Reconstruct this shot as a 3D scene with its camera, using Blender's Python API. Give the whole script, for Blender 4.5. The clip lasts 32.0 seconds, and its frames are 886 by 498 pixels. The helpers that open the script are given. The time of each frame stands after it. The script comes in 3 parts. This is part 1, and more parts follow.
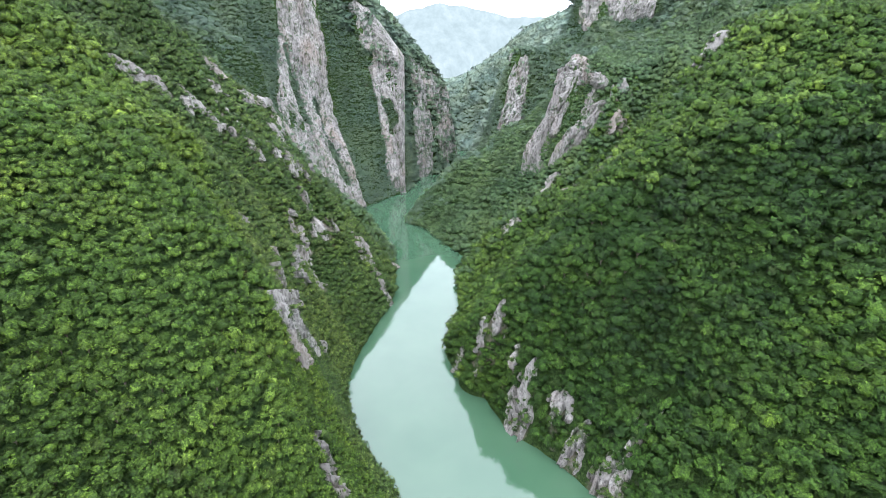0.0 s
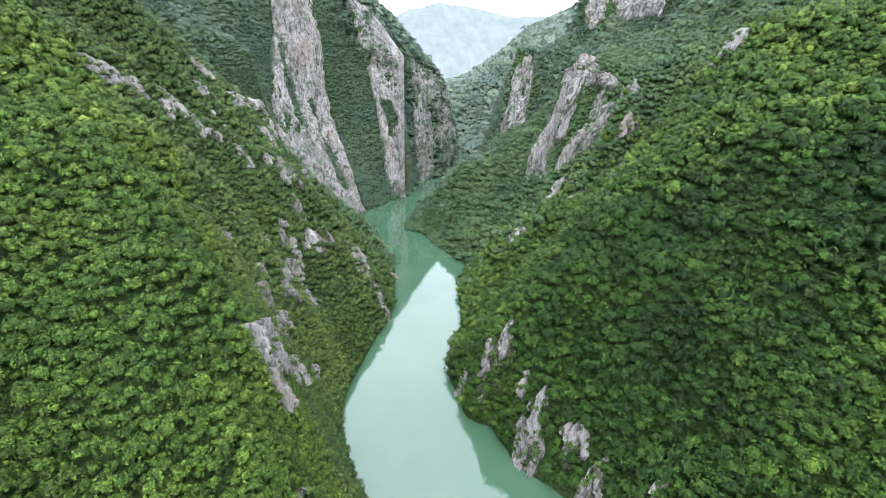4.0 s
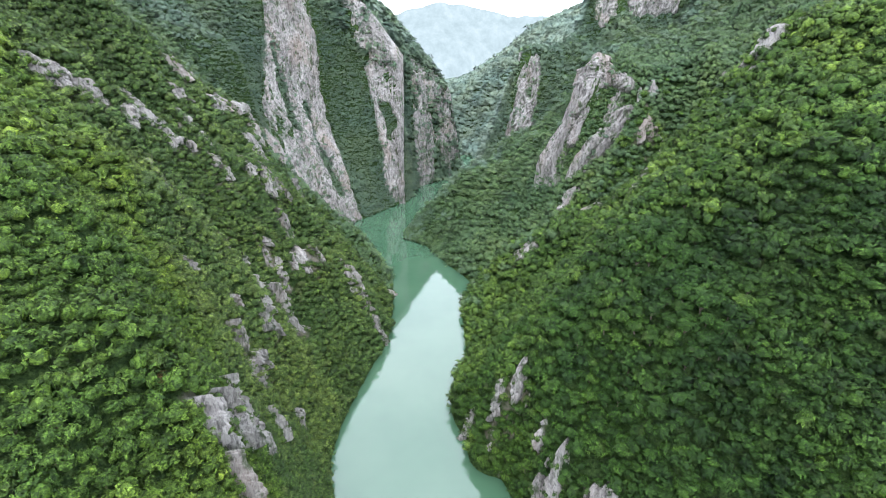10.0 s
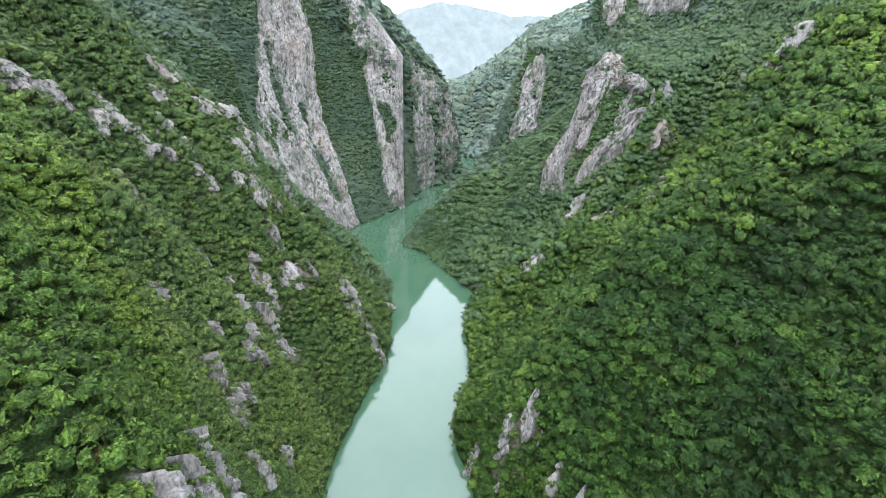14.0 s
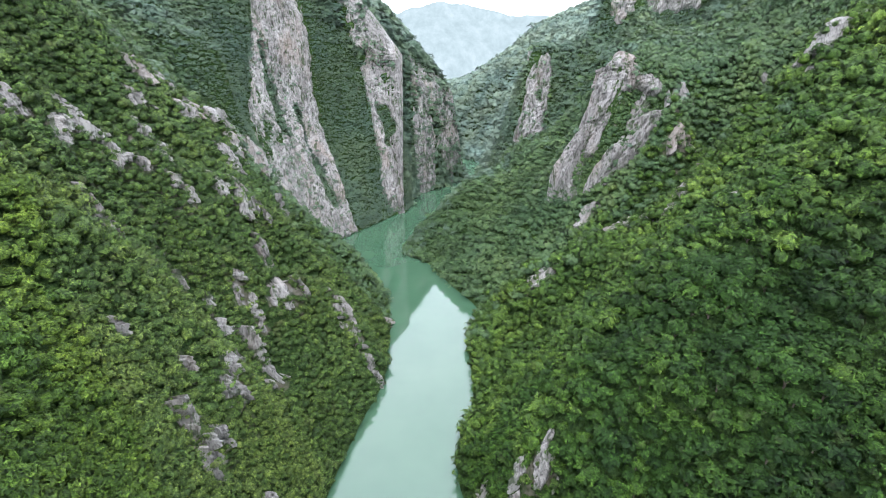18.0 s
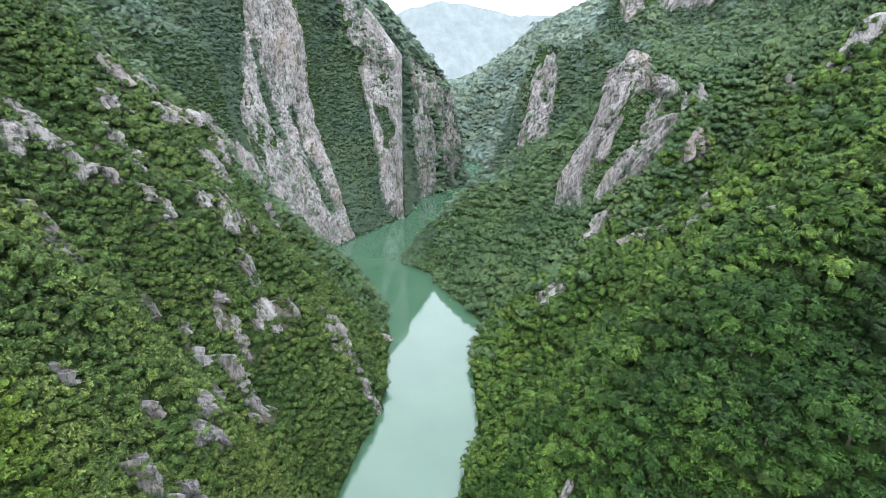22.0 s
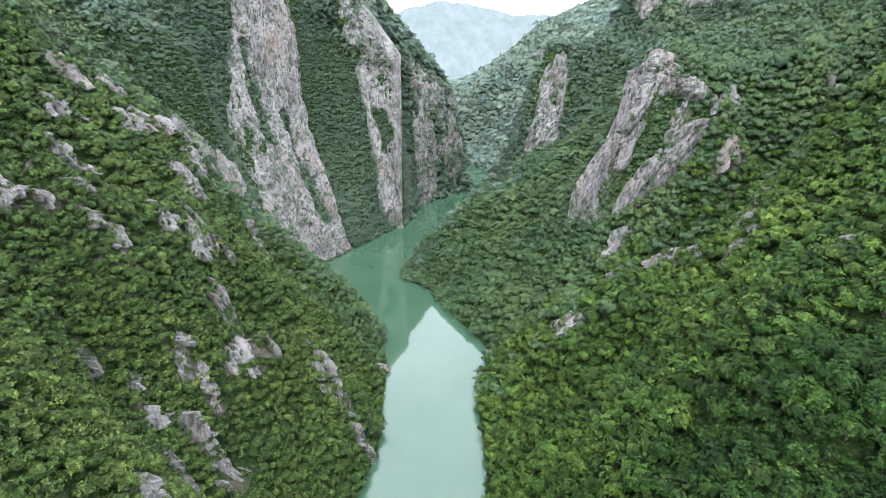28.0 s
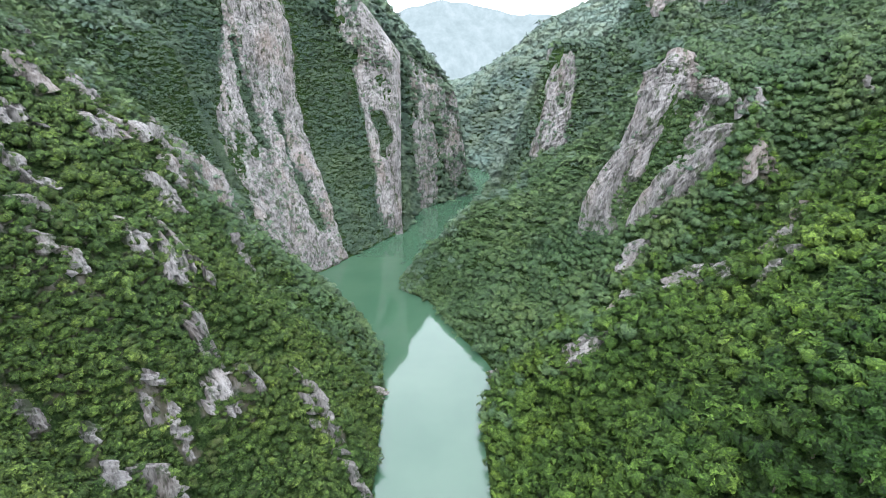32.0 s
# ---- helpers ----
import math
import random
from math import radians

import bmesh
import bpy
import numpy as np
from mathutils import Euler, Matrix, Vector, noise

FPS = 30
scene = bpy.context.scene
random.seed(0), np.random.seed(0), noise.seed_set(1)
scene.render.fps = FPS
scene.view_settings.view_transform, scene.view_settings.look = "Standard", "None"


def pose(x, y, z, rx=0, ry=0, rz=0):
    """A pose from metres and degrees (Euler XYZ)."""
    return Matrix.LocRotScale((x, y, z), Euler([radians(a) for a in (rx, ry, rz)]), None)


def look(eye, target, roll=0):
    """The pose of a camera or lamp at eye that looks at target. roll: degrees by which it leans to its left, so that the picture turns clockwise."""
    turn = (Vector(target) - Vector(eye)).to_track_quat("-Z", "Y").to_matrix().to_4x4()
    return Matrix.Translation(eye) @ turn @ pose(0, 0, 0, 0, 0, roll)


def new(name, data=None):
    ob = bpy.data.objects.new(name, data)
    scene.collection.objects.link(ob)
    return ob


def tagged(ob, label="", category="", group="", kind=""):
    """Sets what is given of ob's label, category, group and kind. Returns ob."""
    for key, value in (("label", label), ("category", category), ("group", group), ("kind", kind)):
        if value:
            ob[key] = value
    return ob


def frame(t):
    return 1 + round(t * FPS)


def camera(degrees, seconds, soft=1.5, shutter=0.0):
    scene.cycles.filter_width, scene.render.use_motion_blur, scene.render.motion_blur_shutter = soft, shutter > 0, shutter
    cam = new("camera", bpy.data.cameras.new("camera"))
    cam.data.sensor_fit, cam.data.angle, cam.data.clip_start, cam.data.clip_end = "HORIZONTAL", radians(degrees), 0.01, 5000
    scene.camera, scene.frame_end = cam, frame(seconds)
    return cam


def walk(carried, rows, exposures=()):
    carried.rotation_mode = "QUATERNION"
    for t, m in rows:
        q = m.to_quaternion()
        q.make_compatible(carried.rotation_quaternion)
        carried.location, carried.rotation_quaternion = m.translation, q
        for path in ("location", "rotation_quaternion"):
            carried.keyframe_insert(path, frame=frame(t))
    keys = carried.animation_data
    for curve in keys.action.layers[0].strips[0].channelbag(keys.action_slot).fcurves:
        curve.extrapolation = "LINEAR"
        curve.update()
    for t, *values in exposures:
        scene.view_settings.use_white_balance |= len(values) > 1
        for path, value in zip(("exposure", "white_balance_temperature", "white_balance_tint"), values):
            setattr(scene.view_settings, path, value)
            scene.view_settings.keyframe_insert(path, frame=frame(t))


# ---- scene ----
cam = camera(84, 32.0, soft=0.7)
PATH = [
    (0, pose(0, 0, 192.96, 69.268, -0.019, -2.607)),
    (8, pose(0, 50.4, 192.87, 69.262, -0.009, -2.585)),
    (16, pose(0, 100.8, 192.77, 69.259, 0.001, -2.563)),
    (24, pose(0, 151.2, 192.68, 69.258, 0.01, -2.542)),
    (32, pose(0, 201.6, 192.58, 69.26, 0.02, -2.52)),
]
walk(cam, PATH, exposures=[(0, 0.70, 5680, 14), (32, 0.60, 5680, 14)])

import mathutils.kdtree

# ---- light: overcast sky, broad weak sun from the right and behind ----
SUN_AZ, SUN_EL = radians(190), radians(58)      # azimuth from +y towards +x
world = bpy.data.worlds.new("world")
scene.world = world
world.use_nodes = True
wn, wl = world.node_tree.nodes, world.node_tree.links
wn.clear()
w_out, w_bg = wn.new("ShaderNodeOutputWorld"), wn.new("ShaderNodeBackground")
w_sky, w_mix = wn.new("ShaderNodeTexSky"), wn.new("ShaderNodeMix")
w_sky.sky_type, w_sky.sun_disc = "NISHITA", False
w_sky.sun_elevation, w_sky.sun_rotation = SUN_EL, SUN_AZ
w_sky.dust_density = 4.0
w_coord, w_noise, w_ramp = wn.new("ShaderNodeTexCoord"), wn.new("ShaderNodeTexNoise"), wn.new("ShaderNodeValToRGB")
w_noise.inputs["Scale"].default_value, w_noise.inputs["Detail"].default_value = 2.6, 5.0
w_ramp.color_ramp.elements[0].position, w_ramp.color_ramp.elements[0].color = 0.3, (9.6, 10.1, 10.1, 1)
w_ramp.color_ramp.elements[1].position, w_ramp.color_ramp.elements[1].color = 0.7, (13.5, 13.6, 13.2, 1)
w_mix.data_type = "RGBA"
w_mix.inputs["Factor"].default_value = 0.9       # closed cloud over the blue
wl.new(w_coord.outputs["Generated"], w_noise.inputs["Vector"])
wl.new(w_noise.outputs["Fac"], w_ramp.inputs["Fac"])
wl.new(w_sky.outputs["Color"], w_mix.inputs["A"])
wl.new(w_ramp.outputs["Color"], w_mix.inputs["B"])
wl.new(w_mix.outputs["Result"], w_bg.inputs["Color"])
w_bg.inputs["Strength"].default_value = 0.215
wl.new(w_bg.outputs["Background"], w_out.inputs["Surface"])

sun = new("sun", bpy.data.lights.new("sun", "SUN"))
sun.data.energy, sun.data.angle, sun.data.color = 1.3, radians(18), (1.0, 0.96, 0.88)
sun_dir = Vector((math.sin(SUN_AZ) * math.cos(SUN_EL), math.cos(SUN_AZ) * math.cos(SUN_EL), math.sin(SUN_EL)))
sun.matrix_world = look(sun_dir * 600, (0, 0, 0))


# ---- materials ----
class Nodes:
    """A node material in the making."""

    def __init__(self, name, rough=0.8, spec=0.3):
        self.mat = bpy.data.materials.new(name)
        self.mat.use_nodes = True
        self.n, self.l = self.mat.node_tree.nodes, self.mat.node_tree.links
        self.p = self.n["Principled BSDF"]
        self.p.inputs["Roughness"].default_value = rough
        self.p.inputs["Specular IOR Level"].default_value = spec

    def geo(self, out):
        g = self.n.new("ShaderNodeNewGeometry")
        return g.outputs[out]

    def attr(self, name):
        a = self.n.new("ShaderNodeAttribute")
        a.attribute_name = name
        return a.outputs["Fac"]

    def noise(self, scale, detail=4.0, stretch=(1, 1, 1), rough=0.55):
        m, t = self.n.new("ShaderNodeMapping"), self.n.new("ShaderNodeTexNoise")
        m.inputs["Scale"].default_value = stretch
        t.inputs["Scale"].default_value, t.inputs["Detail"].default_value = scale, detail
        t.inputs["Roughness"].default_value = rough
        self.l.new(self.geo("Position"), m.inputs["Vector"])
        self.l.new(m.outputs["Vector"], t.inputs["Vector"])
        return t.outputs["Fac"]

    def ramp(self, fac, *stops):
        r = self.n.new("ShaderNodeValToRGB")
        e = r.color_ramp.elements
        while len(e) < len(stops):
            e.new(0.5)
        for k, (at, col) in enumerate(stops):
            e[k].position, e[k].color = at, (*col, 1) if len(col) == 3 else col
        self.l.new(fac, r.inputs["Fac"])
        return r.outputs["Color"]

    def mix(self, fac, a, b, how="MIX"):
        m = self.n.new("ShaderNodeMix")
        m.data_type, m.blend_type = "RGBA", how
        for value, key in ((fac, "Factor"), (a, "A"), (b, "B")):
            if isinstance(value, (int, float)):
                m.inputs[key].default_value = value
            elif isinstance(value, tuple):
                m.inputs[key].default_value = (*value, 1)
            else:
                self.l.new(value, m.inputs[key])
        return m.outputs["Result"]

    def math(self, how, a, b):
        m = self.n.new("ShaderNodeMath")
        m.operation = how
        for k, value in enumerate((a, b)):
            if isinstance(value, (int, float)):
                m.inputs[k].default_value = value
            else:
                self.l.new(value, m.inputs[k])
        return m.outputs["Value"]

    def bump(self, height, strength=0.5, distance=0.5):
        b = self.n.new("ShaderNodeBump")
        b.inputs["Strength"].default_value, b.inputs["Distance"].default_value = strength, distance
        self.l.new(height, b.inputs["Height"])
        self.l.new(b.outputs["Normal"], self.p.inputs["Normal"])

    def colour(self, c):
        self.l.new(c, self.p.inputs["Base Color"])
        return self.mat


def foliage_material(name, dark, mid, light, crisp=1.0, wax=0.15, dry=0.3):
    m = Nodes(name, 0.6, wax)
    c = m.ramp(m.attr("tint"), (0.0, dark), (0.5, mid), (1.0, light))
    leaf = m.ramp(m.geo("Random Per Island"), (0.0, (0.45, 0.49, 0.5)), (0.5, (0.95, 0.96, 0.98)), (1.0, (1.8, 1.72, 1.4)))
    c = m.mix(crisp * crisp, c, leaf, "MULTIPLY")
    patch = m.ramp(m.noise(0.022, 3.0), (0.35, (0.85, 0.92, 1.0)), (0.65, (1.12, 1.06, 0.92)))
    c = m.mix(0.8, c, patch, "MULTIPLY")
    grain = m.noise(1.5, 4.0, rough=0.75)
    c = m.mix(crisp, c, m.ramp(grain, (0.38, (0.28, 0.32, 0.32)), (0.5, (1.0, 1.0, 1.0)), (0.62, (1.8, 1.7, 1.45))), "MULTIPLY")
    olive = m.ramp(m.noise(0.11, 4.0, rough=0.7), (0.58, (0, 0, 0)), (0.72, (1, 1, 1)))
    c = m.mix(m.math("MULTIPLY", olive, dry), c, (0.09, 0.094, 0.036))
    m.bump(grain, 0.8 * crisp + 0.1, 0.4)
    leaf_lie, to_world, bump = m.n.new("ShaderNodeAttribute"), m.n.new("ShaderNodeVectorTransform"), m.p.inputs["Normal"].links[0].from_node
    leaf_lie.attribute_name = "rounded"
    to_world.vector_type, to_world.convert_from, to_world.convert_to = "NORMAL", "OBJECT", "WORLD"
    m.l.new(leaf_lie.outputs["Vector"], to_world.inputs["Vector"])
    m.l.new(to_world.outputs["Vector"], bump.inputs["Normal"])       # a crown shades as one rounded form
    # ragged leaf edges: gaps between the leaves of a spray, none in the crown's inside
    gaps = m.math("MAXIMUM", m.attr("inside"), m.math("GREATER_THAN", m.noise(2.2, 3.0, rough=0.7), 0.47))
    m.l.new(gaps, m.p.inputs["Alpha"])
    return m.colour(c)


def rock_material():
    m = Nodes("limestone", 0.9, 0.2)
    base = m.ramp(m.noise(0.07, 6.0, (1, 1, 0.4)), (0.3, (0.205, 0.188, 0.176)), (0.5, (0.295, 0.275, 0.257)), (0.72, (0.395, 0.372, 0.35)))
    streak = m.ramp(m.noise(0.42, 6.0, (1, 1, 0.2), 0.7), (0.38, (0.22, 0.21, 0.21)), (0.5, (1, 1, 1)))
    c = m.mix(0.7, base, streak, "MULTIPLY")
    pits = m.ramp(m.noise(1.1, 4.0, (1, 1, 0.35), 0.75), (0.38, (0.25, 0.25, 0.25)), (0.5, (1, 1, 1)))
    c = m.mix(0.65, c, pits, "MULTIPLY")
    rust = m.ramp(m.noise(0.045, 4.0, (1, 1, 0.5)), (0.52, (0, 0, 0)), (0.72, (1, 1, 1)))
    c = m.mix(m.math("MULTIPLY", rust, 0.45), c, (0.27, 0.20, 0.155))
    moss = m.ramp(m.noise(0.16, 7.0, (1, 1, 0.5), 0.72), (0.54, (0, 0, 0)), (0.61, (1, 1, 1)))
    c = m.mix(m.math("MULTIPLY", moss, 0.85), c, (0.05, 0.07, 0.03))
    m.bump(m.noise(0.5, 9.0, (1, 1, 0.3), 0.75), 0.9, 1.6)
    return m.colour(c)


def ground_material():
    m = Nodes("hillside_ground", 0.95, 0.1)
    scrub = m.ramp(m.noise(0.8, 6.0, rough=0.75), (0.36, (0.014, 0.028, 0.008)), (0.5, (0.036, 0.066, 0.018)), (0.64, (0.08, 0.12, 0.036)))
    earth = m.ramp(m.noise(0.2, 6.0, (1, 1, 0.4), 0.7), (0.3, (0.075, 0.078, 0.045)), (0.5, (0.15, 0.135, 0.10)), (0.7, (0.29, 0.27, 0.25)))
    bare = m.ramp(m.math("ADD", m.attr("rock"), m.math("MULTIPLY", m.math("SUBTRACT", m.noise(0.12, 5.0), 0.5), 1.3)), (0.45, (0, 0, 0)), (0.62, (1, 1, 1)))
    m.bump(m.noise(0.8, 8.0, (1, 1, 0.6), 0.75), 1.0, 2.5)
    return m.colour(m.mix(bare, scrub, earth))


def water_material():
    m = Nodes("green_river_water", 0.03, 0.5)
    m.p.inputs["IOR"].default_value = 1.75
    c = m.ramp(m.noise(0.02, 3.0), (0.35, (0.050, 0.106, 0.060)), (0.65, (0.062, 0.120, 0.069)))
    m.bump(m.noise(0.45, 3.0), 0.025, 0.3)
    return m.colour(c)


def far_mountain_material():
    m = Nodes("far_mountain_haze", 1.0, 0.0)
    # Haze painted as a pale blue-green glow; the black base takes no light.
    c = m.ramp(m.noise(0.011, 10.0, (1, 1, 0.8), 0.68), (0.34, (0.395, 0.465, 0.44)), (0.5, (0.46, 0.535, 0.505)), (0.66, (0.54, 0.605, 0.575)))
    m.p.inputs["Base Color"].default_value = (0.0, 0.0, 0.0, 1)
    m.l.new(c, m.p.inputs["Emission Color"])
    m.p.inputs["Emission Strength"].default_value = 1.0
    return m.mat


def bark_material():
    m = Nodes("grey_bark", 0.9, 0.2)
    return m.colour(m.ramp(m.noise(2.0, 5.0, (1, 1, 0.3)), (0.3, (0.06, 0.05, 0.04)), (0.7, (0.16, 0.13, 0.10))))


LEAF = foliage_material("hornbeam_leaves", (0.027, 0.053, 0.009), (0.056, 0.098, 0.016), (0.100, 0.150, 0.024))
# A darker green wood, with the right slope's shade also in the colour.
LEAF_DARK = foliage_material("dark_part_shaded_leaves", (0.012, 0.029, 0.006), (0.031, 0.066, 0.011), (0.068, 0.120, 0.018))
LEAF_MIXED = foliage_material("hornbeam_and_oak_leaves", (0.025, 0.051, 0.011), (0.054, 0.098, 0.019), (0.098, 0.150, 0.027))
LEAF_SCRUB = foliage_material("scrub_leaves", (0.027, 0.051, 0.014), (0.053, 0.089, 0.023), (0.095, 0.135, 0.035), dry=0.6)
LEAF_BROWN = foliage_material("withered_leaves", (0.085, 0.050, 0.022), (0.105, 0.062, 0.028), (0.13, 0.078, 0.035))
# Aerial haze painted into the leaf colours, paler and flatter with distance.
LEAF_SPUR = foliage_material("faintly_hazed_leaves", (0.040, 0.076, 0.030), (0.066, 0.114, 0.043), (0.105, 0.158, 0.056), 0.75, 0.3)
LEAF_HAZY = foliage_material("hazed_leaves", (0.056, 0.098, 0.062), (0.088, 0.138, 0.080), (0.122, 0.175, 0.092), 0.5, 0.5)
LEAF_FAR = foliage_material("far_hazed_leaves", (0.155, 0.215, 0.165), (0.175, 0.235, 0.175), (0.20, 0.26, 0.18), 0.12, 0.3)
ROCK, GROUND, WATER, BARK, DISTANCE = rock_material(), ground_material(), water_material(), bark_material(), far_mountain_material()


# ---- the lie of the land ----
# Banks of the river, crests, gullies and spot heights of the plan, in metres.
BANK_LEFT = [(10, 40), (4, 110), (-5, 150), (-14, 177), (-29, 200), (-42, 232), (-50, 265), (-48, 293), (-37, 345), (-27, 380), (-26, 417), (-26, 453),
             (-29, 493), (-41, 531), (-66, 574), (-88, 625), (-92, 660), (-83, 682), (-56, 724), (-34, 762), (-22, 768), (-18, 800), (-6, 870),
             (36, 914), (77, 957), (70, 1010), (30, 1080), (-40, 1130)]
BANK_RIGHT = [(130, 40), (112, 110), (98, 145), (82, 173), (64, 203), (45, 221), (35, 258), (16, 290), (17, 328), (28, 346), (31, 374), (31, 406), (35, 445),
              (48, 472), (39, 497), (24, 530), (5, 585), (-20, 606), (-20, 622), (-8, 648), (20, 690), (55, 760), (95, 880), (132, 1042),
              (126, 1120), (87, 1190), (20, 1235), (-60, 1260)]
MIDSTREAM = [(70, 40), (58, 110), (35, 177), (10, 225), (-8, 265), (-14, 310), (-5, 350), (2, 400), (5, 450), (8, 490), (-14, 540), (-45, 590), (-58, 640),
             (-45, 690), (-12, 735), (20, 810), (55, 880), (100, 960), (105, 1050), (70, 1130), (0, 1180)]
RIDGES = [(-157, 327, 191), (-134, 350, 164), (-125, 360, 150), (-72, 289, 69), (41, 261, 51), (43, 281, 48), (242, 487, 212), (-75, 375, 84), (-43, 394, 41),
          (163, 498, 143), (-136, 344, 150), (-74, 260, 62), (-78, 380, 73), (81, 430, 56), (119, 358, 101), (153, 509, 193), (181, 471, 173), (-142, 355, 149),
          (-165, 431, 189), (-79, 337, 48), (118, 410, 85), (-104, 295, 107), (-87, 387, 59), (-103, 417, 109), (-159, 454, 162), (127, 409, 80), (151, 535, 148),
          (136, 547, 104), (111, 636, 126), (204, 496, 170), (78, 690, 56), (62, 700, 40), (92, 672, 74), (72, 655, 66), (53, 652, 54)]
LEFT_NEAR = [(-126, 188, 154), (-107, 149, 129), (-78, 132, 110), (-66, 167, 120), (-48, 128, 93), (-85, 113, 98), (-104, 125, 115),
             (-167, 246, 180), (-118, 253, 155), (-107, 212, 154), (-71, 169, 134), (-56, 166, 112), (-75, 180, 134), (-89, 176, 135),
             (-53, 188, 82), (-76, 214, 96), (-93, 226, 122), (-112, 236, 142), (-47, 152, 90), (-40, 162, 62), (-30, 147, 42), (-89, 239, 113), (-206, 280, 218), (-260, 330, 258), (-200, 160, 190)]
LEFT_MIDDLE = [(-105, 312, 102), (-95, 275, 113), (-92, 299, 91), (-73, 259, 63), (-76, 292, 62), (-85, 306, 65), (-78, 374, 74), (-97, 399, 122),
               (-111, 306, 113), (-123, 297, 145), (-122, 299, 131), (-136, 345, 147), (-148, 364, 144), (-141, 391, 150), (-180, 344, 188),
               (-163, 307, 190), (-175, 392, 195), (-162, 430, 188), (-140, 457, 165), (-43, 392, 36), (-97, 475, 72), (-121, 526, 93),
               (-149, 537, 133), (-207, 420, 234), (-62, 300, 30), (-60, 340, 42), (-55, 440, 42), (-62, 500, 44), (-78, 545, 36), (-105, 585, 35)]
LEFT_FAR = [(-199, 600, 218), (-180, 610, 178), (-176, 600, 139), (-182, 605, 208), (-255, 600, 232), (-150, 600, 90), (-330, 300, 310), (-340, 600, 330),
            (-280, 740, 330), (-220, 700, 262), (-340, 100, 260), (-200, 0, 150), (-120, 50, 95), (-60, 70, 62), (-100, -80, 60), (-30, 110, 40)]
RIGHT_NEAR = [(118, 193, 33), (85, 194, 20), (169, 180, 55), (115, 219, 59), (157, 231, 86), (214, 238, 112), (76, 241, 50), (57, 241, 60), (91, 216, 66),
              (138, 202, 86), (115, 231, 94), (82, 252, 90), (144, 249, 118), (95, 267, 93), (115, 276, 115), (129, 272, 106), (92, 298, 99),
              (99, 296, 98), (127, 318, 118), (143, 329, 133), (154, 298, 131), (149, 302, 141), (184, 288, 156), (220, 304, 162), (260, 326, 184),
              (209, 348, 176), (43, 262, 48), (90, 297, 79)]
RIGHT_MIDDLE = [(119, 356, 94), (126, 368, 90), (108, 368, 80), (91, 352, 62), (157, 385, 126), (114, 402, 88), (117, 412, 86), (125, 431, 80),
                (81, 440, 52), (83, 447, 46), (71, 432, 54), (206, 423, 168), (232, 417, 204), (193, 465, 140), (206, 479, 136), (226, 452, 114), (178, 438, 100), (255, 480, 140),
                (194, 490, 170), (203, 499, 172), (193, 546, 176), (154, 513, 194), (150, 545, 110), (250, 430, 215)]
RIGHT_FAR = [(-4, 630, 20), (11, 630, 31), (42, 630, 66), (66, 630, 84), (100, 632, 106), (112, 637, 128), (123, 690, 203), (170, 690, 206), (218, 690, 214),
             (200, 580, 205), (250, 560, 190), (300, 560, 215), (237, 667, 232), (240, 690, 280), (150, 600, 140), (310, 350, 225), (328, 350, 190),
             (300, 200, 145), (250, 60, 70), (220, 140, 75), (330, 480, 260), (345, 680, 300), (130, 760, 172), (170, 860, 115), (220, 760, 198), (250, 860, 150), (200, 950, 85), (192, 715, 211), (160, 720, 206), (300, 30, 110)]
NORTH = [(195, 1300, 190), (60, 1360, 124), (228, 1350, 200), (320, 1500, 290), (455, 1500, 345), (60, 1500, 110), (150, 1600, 140), (0, 1450, 100), (165, 1060, 30), (200, 1160, 95), (130, 1230, 50),
         (300, 1000, 150), (330, 1200, 215), (-20, 900, 205), (30, 968, 176), (-22, 990, 215), (-140, 1000, 300), (-60, 1160, 120), (-120, 860, 300),
         (-200, 1300, 160), (-300, 900, 360), (-300, 1200, 330)]
RIM = [(-900, -300, 330), (900, -300, 330), (-900, 500, 460), (900, 500, 430), (-900, 1500, 420), (900, 1500, 470), (-700, 2400, 150), (0, 2400, 110),
       (700, 2400, 170), (0, -300, -8), (-200, -300, 110), (260, -300, 110), (100, 1900, 120)]


def along(line, step):
    """Points every so many metres along a line of the plan."""
    p = np.array(line, float)
    d = np.r_[0, np.cumsum(np.linalg.norm(np.diff(p, axis=0), axis=1))]
    s = np.arange(0, d[-1], step)
    return np.stack([np.interp(s, d, p[:, k]) for k in range(p.shape[1])], 1)


# Cliff walls: rows from foot to top, each from left to right.
TOWER = [[(-172, 575, 60), (-122, 625, -4), (-93, 655, -4), (-76, 690, -4)],
         [(-184, 635, 130), (-145, 668, 90), (-116, 690, 60), (-91, 708, 45)],
         [(-185, 690, 190), (-165, 715, 165), (-145, 735, 140), (-124, 757, 117)],
         [(-186, 722, 235), (-170, 738, 230), (-150, 752, 227), (-131, 766, 224)],
         [(-193, 745, 300), (-180, 752, 308), (-162, 762, 303), (-143, 778, 288)]]
SECOND_WALL = [[(-45, 735, -4), (-32, 760, -4), (-22, 768, -4)],
               [(-58, 770, 70), (-40, 783, 70), (-24, 785, 70)],
               [(-72, 790, 140), (-48, 798, 140), (-23, 800, 136)],
               [(-90, 800, 205), (-62, 805, 205), (-22, 808, 203)],
               [(-115, 815, 275), (-95, 815, 285), (-72, 814, 270)]]
THIRD_WALL = [[(-10, 860, -4), (20, 900, -4), (50, 935, -4), (77, 957, -4)],
              [(-14, 870, 80), (15, 912, 80), (43, 945, 80), (68, 965, 70)],
              [(-18, 885, 170), (12, 925, 160), (40, 955, 150), (57, 970, 135)],
              [(-22, 900, 212), (5, 940, 193), (28, 965, 177), (47, 975, 158)]]
